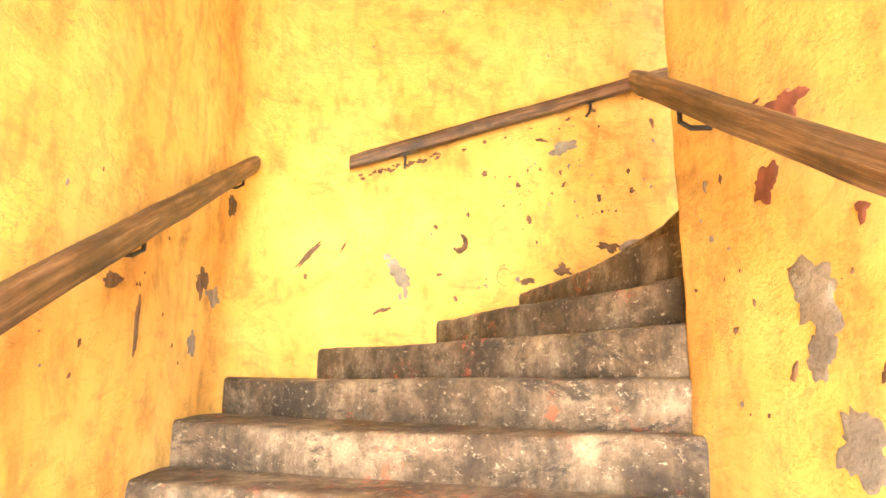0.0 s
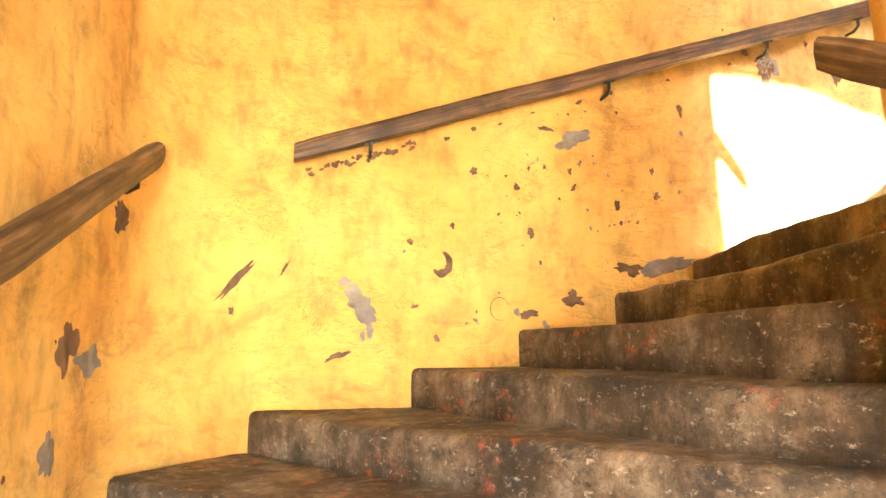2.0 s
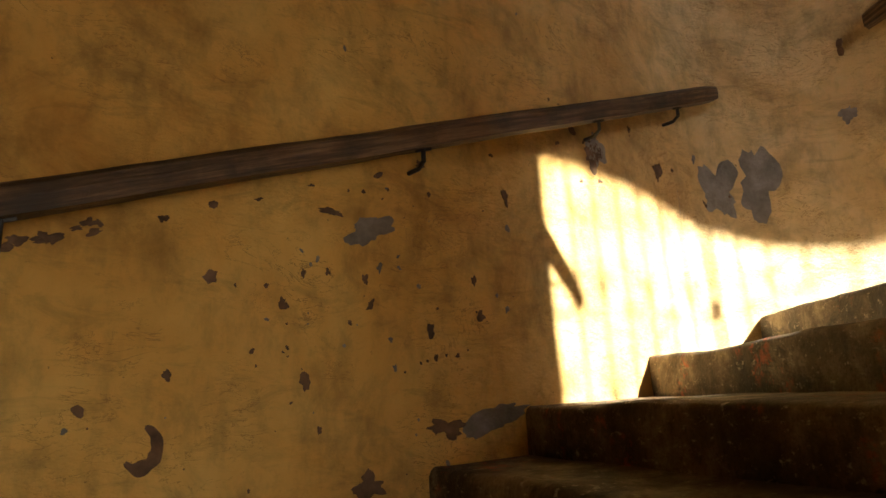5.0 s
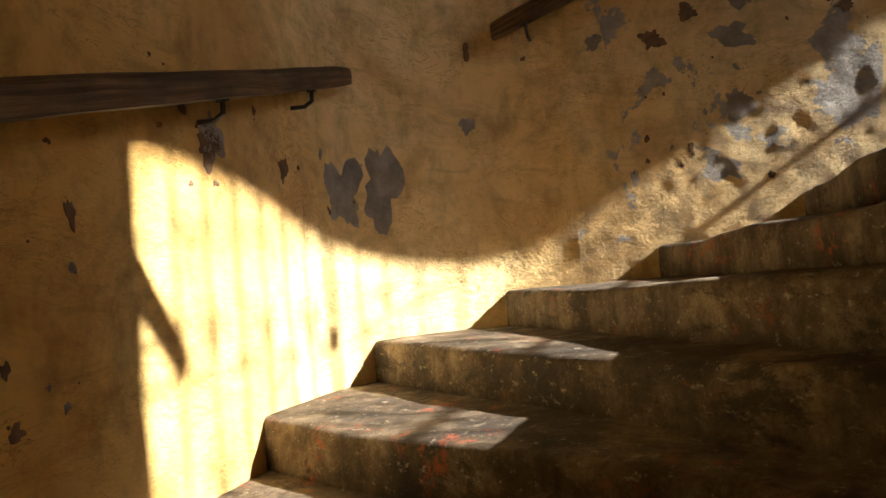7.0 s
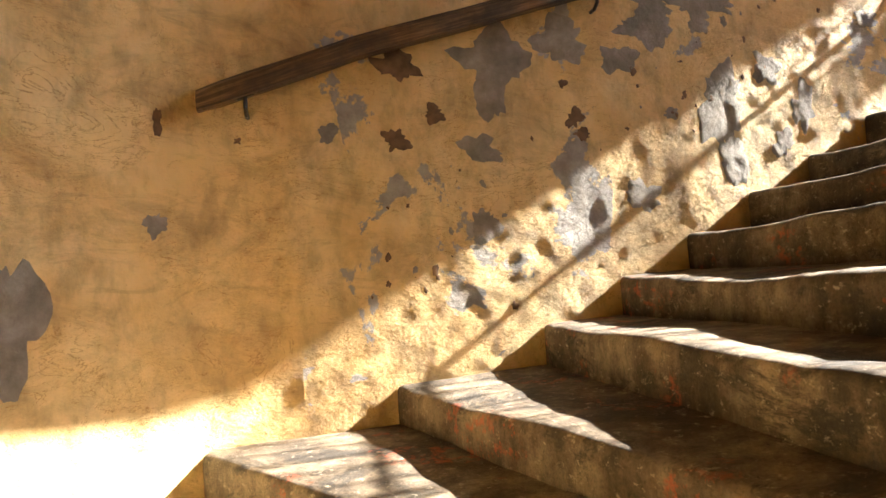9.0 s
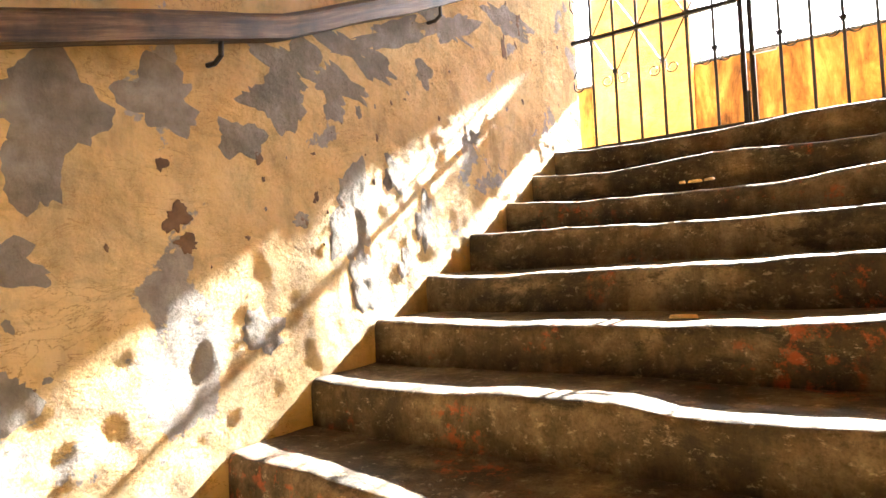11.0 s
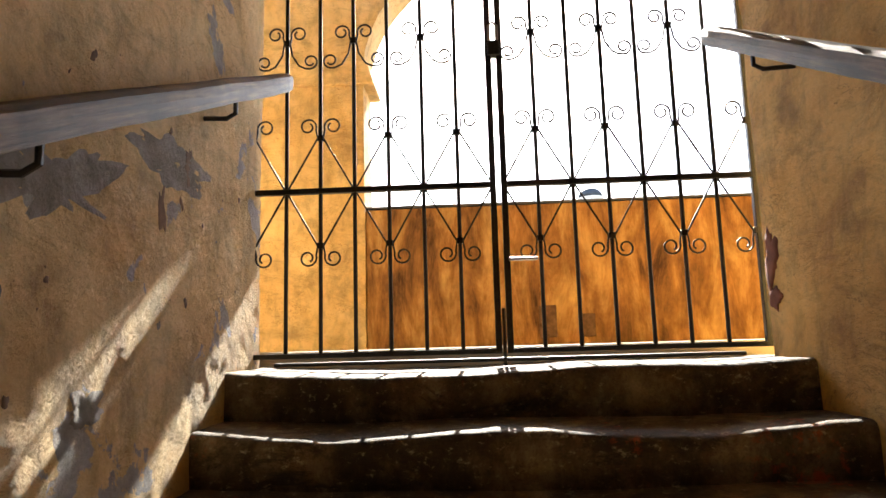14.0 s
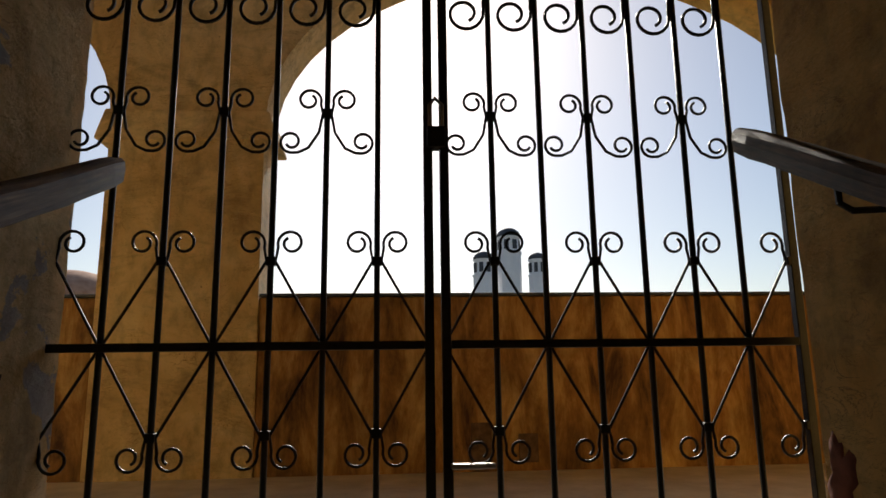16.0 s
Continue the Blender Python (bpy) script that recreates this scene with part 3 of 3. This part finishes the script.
# ---------------------------------------------------------------- handrails
def handrail(pts, brackets, side, label):
    """A worn wooden rail on hooked iron brackets; side: the way to the wall."""
    thing = tagged(new("handrail"), label, "handrail")
    side = Vector(side)
    pts = [Vector(p) for p in pts]
    fine = []
    for a, b in zip(pts, pts[1:]):
        k = max(2, int((b - a).length / 0.08))
        fine += [a.lerp(b, i / k) for i in range(k)]
    fine.append(pts[-1])
    bm = bmesh.new()
    rings = []
    prof = [(-0.030, -0.040), (0.030, -0.040), (0.034, 0.0), (0.030, 0.026), (0.018, 0.040), (0.0, 0.044), (-0.018, 0.040), (-0.030, 0.026), (-0.034, 0.0)]
    for i, p in enumerate(fine):
        e = 1.0 if 0 < i < len(fine) - 1 else 0.86
        j = Vector((noise.noise(p * 3), noise.noise(p * 3 + Vector((7, 0, 0))), noise.noise(p * 3 + Vector((0, 7, 0))))) * 0.004
        rings.append([bm.verts.new(p + j + side * x * e + Vector((0, 0, y * e + 0.0025 * noise.noise((p + Vector((x, x, y)) * 9) * 11)))) for x, y in prof])
    for a, b in zip(rings, rings[1:]):
        for k in range(len(prof)):
            bm.faces.new((a[k], a[(k + 1) % len(prof)], b[(k + 1) % len(prof)], b[k]))
    bm.faces.new(rings[0])
    bm.faces.new(rings[-1])
    rail = part("rail", bm, WOOD, thing)
    along = rail.data.attributes.new("along", "FLOAT_VECTOR", "POINT")
    run, flat = 0.0, []
    for i, p in enumerate(fine):
        run += (p - fine[i - 1]).length if i else 0.0
        flat += [c for x, y in prof for c in (run, x, y)]
    along.data.foreach_set("vector", flat)
    for w in brackets:
        i = min(len(fine) - 1, int(w * len(fine)))
        p = fine[i] + Vector((0, 0, -0.035))
        d = (fine[min(i + 1, len(fine) - 1)] - fine[max(0, i - 1)]).normalized() * 0.03
        bm = bmesh.new()
        tube(bm, [p, p + Vector((0, 0, -0.045)), p + side * 0.03 + Vector((0, 0, -0.062)), p + side * 0.17 + Vector((0, 0, -0.055))], 0.008, 8)
        tube(bm, [p - d + Vector((0, 0, -0.003)), p + d + Vector((0, 0, -0.003))], 0.011, 6, 0.5)
        part("bracket", bm, IRON, thing, "black iron bracket")
    return thing


handrail([(0.215, -1.6, 0.36), (0.215, 1.35, 1.75), (0.23, 3.37, 2.72)], (0.3, 0.72, 0.95), (-1, 0, 0), "thick worn wooden handrail on the ochre wall of the lower flight")
handrail([(0.70, 3.665, 2.835), (2.2, 3.67, 3.325), (3.84, 3.675, 3.855)], (0.1, 0.46, 0.72, 0.9), (0, 1, 0), "dark wooden handrail rising along the flaking ochre wall")
handrail([(4.36, 3.16, 4.13), (4.42, 2.6, 4.34), (4.47, 1.36, 4.70), (4.49, 0.71, 4.98), (4.49, -1.05, 5.78)], (0.05, 0.36, 0.62, 0.84), (1, 0, 0),
         "dark wooden handrail up to the iron gate on peeling plaster")
handrail([(2.76, -0.97, 5.86), (2.72, 0.29, 5.15), (2.655, 1.75, 4.36)], (0.15, 0.6, 0.9), (-1, 0, 0), "pale worn wooden handrail beside the iron gate")
handrail([(1.75, 1.97, 2.57), (1.755, 1.04, 1.98), (1.76, -0.6, 1.0)], (0.13, 0.55, 0.9), (1, 0, 0), "thick worn wooden handrail ending at the newel corner")

# ---------------------------------------------------------------- wrought-iron gate
GY = -1.04
LEFT_BARS = (4.485, 4.344, 4.203, 4.062, 3.921, 3.780)
RIGHT_BARS = (3.460, 3.319, 3.178, 3.037, 2.896, 2.756)


def spiral(cx, cz, r, a0, turns, s, n=22):
    """A curl that tightens inwards, mirrored by s."""
    return [(cx + s * r * (1 - 0.55 * i / n) * math.cos(radians(a0 + turns * i / n)), GY, cz + r * (1 - 0.55 * i / n) * math.sin(radians(a0 + turns * i / n))) for i in range(n + 1)]


def rod(name, pts, r, thing, label="", sides=6):
    bm = bmesh.new()
    tube(bm, pts, r, sides)
    return part(name, bm, IRON, thing, label, sides > 6)


def square_bar(name, a, b, thing):
    bm = bmesh.new()
    box(bm, a, b)
    bevelled(bm, 0.002, 1)
    return part(name, bm, IRON, thing)


def gate_leaf(bars, x_hinge, x_meet, nodes, lyres, label):
    thing = tagged(new("gate_leaf"), label, "gate", "leaves of the iron gate")
    lo, hi = sorted((x_hinge, x_meet))
    zb, zt = 4.635, 6.95
    for x in (x_hinge, x_meet):
        square_bar("stile", (x - 0.0125, GY - 0.0125, zb - 0.01), (x + 0.0125, GY + 0.0125, zt), thing)
    for z, h in ((zb, 0.010), (5.30, 0.011), (zt - 0.012, 0.011)):
        square_bar("rail", (lo + 0.0127, GY - 0.015, z - h), (hi - 0.0127, GY + 0.015, z + h), thing)
    for x in bars:
        rod("bar", [(x, GY, zb + 0.01), (x, GY, zt - 0.024)], 0.0085, thing, sides=8)
    d = 0.141
    for x in nodes:
        for v in (-1, 1):
            for s in (-1, 1):
                if not lo < x + s * 0.1 < hi:
                    continue
                far = x + s * (d - 0.008)
                if not lo < far < hi:
                    far = lo if far < lo else hi
                zc = 5.30 + v * 0.285
                curl = [(x + s * 0.012, GY, 5.30 + v * 0.225)] + [(px, GY, 5.30 + v * (pz - 5.30)) for px, _, pz in spiral(x + s * 0.052, 5.30 + 0.275, 0.036, 200, -440, s)]
                rod("scroll", [(far, GY, 5.30 + v * 0.012)] + curl, 0.0042, thing)
            if lo < x < hi:
                square_bar("collar", (x - 0.013, GY - 0.012, 5.30 + v * 0.225 - 0.012), (x + 0.013, GY + 0.012, 5.30 + v * 0.225 + 0.012), thing)
    for x in lyres:
        for s in (-1, 1):
            top = spiral(x + s * 0.050, 5.985, 0.034, 200, -440, s)[::-1]
            low = spiral(x + s * 0.098, 5.862, 0.032, 270, 420, s)
            rod("scroll", top + [(x + s * 0.012, GY, 5.945), (x + s * 0.022, GY, 5.89), (x + s * 0.050, GY, 5.845), (x + s * 0.078, GY, 5.831)] + low, 0.0042, thing)
        square_bar("collar", (x - 0.013, GY - 0.012, 5.933), (x + 0.013, GY + 0.012, 5.957), thing)
    for x in bars:
        if lo < x + 0.13 < hi + 0.05:
            rod("scroll", [(x + 0.010, GY, 6.36)] + spiral(x + 0.068, 6.265, 0.056, 170, 430, 1), 0.0052, thing)
    return thing


left_leaf = gate_leaf(LEFT_BARS, 4.665, 3.640, (4.626,) + LEFT_BARS[1::2], LEFT_BARS[0::2], "closed black wrought-iron gate leaf with scrolls")
right_leaf = gate_leaf(RIGHT_BARS, 2.606, 3.595, RIGHT_BARS[0::2] + (2.614,), RIGHT_BARS[0::2], "closed black wrought-iron gate leaf with lock and handle")
bm = bmesh.new()
box(bm, (3.592, GY - 0.02, 5.845), (3.643, GY + 0.028, 5.905))
bevelled(bm, 0.004)
part("lock_case", bm, IRON, right_leaf, "black lock case")
bm = bmesh.new()
tube(bm, [(3.60, GY + 0.018, 5.90), (3.60, GY + 0.018, 5.97), (3.62, GY + 0.018, 5.99), (3.635, GY + 0.018, 5.97), (3.635, GY + 0.018, 5.90)], 0.006, 8)
part("shackle", bm, STEEL, right_leaf, "steel padlock shackle")
bm = bmesh.new()
box(bm, (3.475, GY + 0.010, 4.985), (3.590, GY + 0.034, 4.999))
bevelled(bm, 0.004)
part("handle", bm, STEEL, right_leaf, "flat steel bolt handle")
bm = bmesh.new()
tube(bm, [(3.618, GY + 0.02, 4.58), (3.618, GY + 0.02, 4.80)], 0.008, 8)
part("drop_bolt", bm, IRON, right_leaf)
bm = bmesh.new()
box(bm, (2.66, GY - 0.13, 4.592), (4.56, GY - 0.09, 4.607))
bevelled(bm, 0.003)
tagged(part("threshold_bar", bm, IRON, None), "dark iron threshold bar on the landing floor", "threshold")

# ---------------------------------------------------------------- terrace beyond the gate
PY0, PY1 = -3.43, -3.80
slab("floor_terrace", (-8, -4.0, 4.3), (13, -1.26, 4.65), TERRACE, "pale sunlit paving of the arcade floor", "floor")
# back walls out of view, added to block light on both sides of the gate
for nm, x0, x1 in (("wall_facade_left", 4.95, 13.0), ("wall_facade_right", -8.0, 2.15)):
    slab(nm, (x0, -1.5, 4.3), (x1, -1.26, 8.6), OCHRE, "unseen ochre arcade back wall, added to shut the sides", "wall")
# unseen roof slab, added to hold the arcade in shadow
slab("ceiling_arcade", (-8, -4.0, 8.6), (13, -1.26, 8.8), OCHRE_PALE, "unseen plain ceiling added over the arcade", "ceiling")


def arcade():
    """Piers and round arches in one wall, with stepped imposts as parts."""
    spring, rise, top = 6.85, 1.36, 8.6
    piers = [(4.56 + 5.10 * i, 4.56 + 5.10 * i + 0.97) for i in range(-2, 2)]
    n = 26
    ob = tagged(new("wall_arcade"), "ochre arcade wall with round arches on piers", "wall", kind="structure")
    for (a0, a1), (b0, b1) in zip(piers, piers[1:]):
        bm = bmesh.new()
        cx, r = (a1 + b0) / 2, (b0 - a1) / 2
        ptsl = [(cx - r * math.cos(math.pi * i / n), spring + rise * math.sin(math.pi * i / n)) for i in range(n + 1)]
        front = [[bm.verts.new((x, y, z)) for x, z in ptsl] for y in (PY0, PY1)]
        head = [[bm.verts.new((x, y, top)) for x, z in ptsl] for y in (PY0, PY1)]
        for i in range(n):
            bm.faces.new((front[0][i], front[0][i + 1], head[0][i + 1], head[0][i]))
            bm.faces.new((front[1][i + 1], front[1][i], head[1][i], head[1][i + 1]))
            bm.faces.new((front[0][i + 1], front[0][i], front[1][i], front[1][i + 1]))
        part("arch", bm, OCHRE, ob)
    for x0, x1 in piers:
        bm = bmesh.new()
        box(bm, (x0, PY1, 4.0), (x1, PY0, top))
        part("pier", bm, OCHRE, ob)
    for x0, x1 in piers[1:]:
        bm = bmesh.new()
        for v in box(bm, (x0 - 0.03, PY1 - 0.03, spring - 0.12), (x1 + 0.03, PY0 + 0.03, spring + 0.08)):
            if v.co.z < spring:
                v.co.x += 0.06 if v.co.x > (x0 + x1) / 2 else -0.06
        bevelled(bm, 0.015)
        part("impost", bm, OCHRE, ob)
    for (a0, a1), (b0, b1) in zip(piers, piers[1:]):
        bm = bmesh.new()
        box(bm, (a1, PY1 + 0.02, 4.3), (b0, PY0 - 0.02, 5.72))
        bevelled(bm, 0.012)
        wall = tagged(part("parapet", bm, STAINED, None), "rain-streaked ochre parapet between the arcade piers", "parapet", "parapets of the arcade", "structure")
        bm = bmesh.new()
        box(bm, (a1 + 0.004, PY1 + 0.01, 5.722), (b0 - 0.004, PY0 - 0.008, 5.742))
        bevelled(bm, 0.005)
        part("coping", bm, SLATE_AND_SHADE, wall, "dark weathered coping")
        for x, w, h in ((3.19, 0.13, 0.24), (2.90, 0.12, 0.17)):
            if a1 < x < b0:
                bm = bmesh.new()
                box(bm, (x - w / 2, PY0 - 0.024, 4.70), (x + w / 2, PY0 - 0.012, 4.70 + h))
                bevelled(bm, 0.003, 1)
                part("mould_patch", bm, SCAR, wall, "dark mouldy repair")


arcade()


# ---------------------------------------------------------------- far things: church towers, roof and trees
def tower(x, y, w, z_top, label):
    thing = tagged(new("church_tower"), label, "tower", "church towers")
    thing.location = (x, y, 0)
    bm = bmesh.new()
    for r, z0, z1 in ((w / 2, -0.6, z_top - 3.2), (w / 2 * 1.08, z_top - 3.2, z_top - 2.9), (w / 2 * 0.92, z_top - 2.9, z_top - 1.0), (w / 2 * 1.04, z_top - 1.0, z_top - 0.8)):
        c = bmesh.ops.create_cone(bm, cap_ends=True, segments=8, radius1=r, radius2=r, depth=z1 - z0)["verts"]
        for v in c:
            v.co.z += (z0 + z1) / 2
    part("shaft", bm, STONE, thing)
    bm = bmesh.new()
    bmesh.ops.create_uvsphere(bm, u_segments=16, v_segments=10, radius=w / 2)
    for v in bm.verts:
        v.co = Vector((v.co.x, v.co.y, max(0, v.co.z) * 0.8 + z_top - 0.8))
    part("dome", bm, SLATE_AND_SHADE, thing, "dark dome", True)
    # solid dark boxes: the shade inside the belfry openings, given as colour
    for k in range(8):
        a = radians(45 * k + 22.5)
        bm = bmesh.new()
        box(bm, (-w * 0.09, -0.12, z_top - 2.6), (w * 0.09, 0.12, z_top - 1.3))
        for v in bm.verts:
            p = Vector((v.co.x, v.co.y + w / 2 * 0.86, 0))
            v.co = Vector((p.x * math.cos(a) - p.y * math.sin(a), p.x * math.sin(a) + p.y * math.cos(a), v.co.z))
        part("belfry_opening", bm, SLATE_AND_SHADE, thing)
    return thing


tower(-12.5, -89.0, 3.4, 25.0, "pale church tower with dark dome in the distance")
tower(-8.8, -88.0, 2.9, 21.7, "smaller pale church tower with dark dome")
tower(-16.2, -88.0, 2.5, 21.7, "smaller pale church tower with dark dome")

house = tagged(new("domed_house"), "distant house with a rounded terracotta roof", "house")
house.location = (22.6, -40.0, 0)
bm = bmesh.new()
bmesh.ops.create_cone(bm, cap_ends=True, segments=24, radius1=3.0, radius2=3.0, depth=10.6)
for v in bm.verts:
    v.co.z += 4.7
part("wall", bm, OCHRE_PALE, house)
bm = bmesh.new()
bmesh.ops.create_uvsphere(bm, u_segments=24, v_segments=12, radius=3.15)
for v in bm.verts:
    v.co.z = max(0, v.co.z) * 0.62 + 9.8
part("roof", bm, TILE, house, "", True)


def tree(x, y, h):
    thing = tagged(new("tree"), "distant dark green tree behind the domed house", "tree", "far trees")
    thing.location = (x, y, 0)
    bm = bmesh.new()
    tube(bm, [(0, 0, -0.6), (0.1, 0, h * 0.35), (0.0, 0.1, h * 0.75)], 0.25, 8)
    part("trunk", bm, WOOD, thing)
    bm = bmesh.new()
    rnd = random.Random(int(x * 10))
    for _ in range(420):
        d = Vector((rnd.gauss(0, 1), rnd.gauss(0, 1), rnd.gauss(0, 1))).normalized() * rnd.uniform(0.5, 1.05)
        c = Vector((d.x * 2.4, d.y * 2.4, h * 0.78 + d.z * 1.7))
        r = rnd.uniform(0.12, 0.32)
        a, b = Vector((rnd.gauss(0, 1), rnd.gauss(0, 1), rnd.gauss(0, 1))).normalized() * r, Vector((rnd.gauss(0, 1), rnd.gauss(0, 1), rnd.gauss(0, 1))).normalized() * r
        bm.faces.new([bm.verts.new(q) for q in (c - a, c + b, c + a, c - b)])
    part("crown", bm, LEAF, thing)


tree(25.6, -46.0, 13.6)
tree(29.5, -47.0, 12.6)


# ---------------------------------------------------------------- small things on the treads
def flake(x, y, z, size, seed):
    """A fallen flake of limewash, an uneven thin chip lying on a tread."""
    rnd = random.Random(seed)
    bm = bmesh.new()
    n = 14
    ring = [(size * rnd.uniform(0.7, 1.15) * math.cos(2 * math.pi * i / n), 0.6 * size * rnd.uniform(0.7, 1.15) * math.sin(2 * math.pi * i / n)) for i in range(n)]
    low = [bm.verts.new((a, b, 0)) for a, b in ring]
    top = [bm.verts.new((a * 0.9, b * 0.9, 0.007 + rnd.uniform(0, 0.004))) for a, b in ring]
    bm.faces.new(low[::-1])
    bm.faces.new(top)
    for i in range(n):
        bm.faces.new((low[i], low[(i + 1) % n], top[(i + 1) % n], top[i]))
    ob = part("plaster_flake", bm, OCHRE_PALE, None)
    ob.location = (x, y, z)
    return tagged(ob, "pale fallen plaster flake lying on a worn step", "plaster flake", "plaster flakes on the steps")


def tread_height(x, y, z):
    """The worn surface of the steps under a point."""
    best = z - 0.02
    for ob in staircase.children:
        hit, at, _, _ = ob.ray_cast(Vector((x, y, z + 0.05)), Vector((0, 0, -1)), distance=0.2)
        if hit:
            best = max(best, at.z)
    return best


bpy.context.view_layer.update()
for x, y, z, size, seed in ((3.48, 0.75, 3.765, 0.045, 3), (3.66, -0.10, 4.26, 0.03, 5), (3.60, -0.085, 4.26, 0.022, 6), (3.71, -0.09, 4.26, 0.018, 8)):
    flake(x, y, tread_height(x, y, z) + 0.001, size, seed)
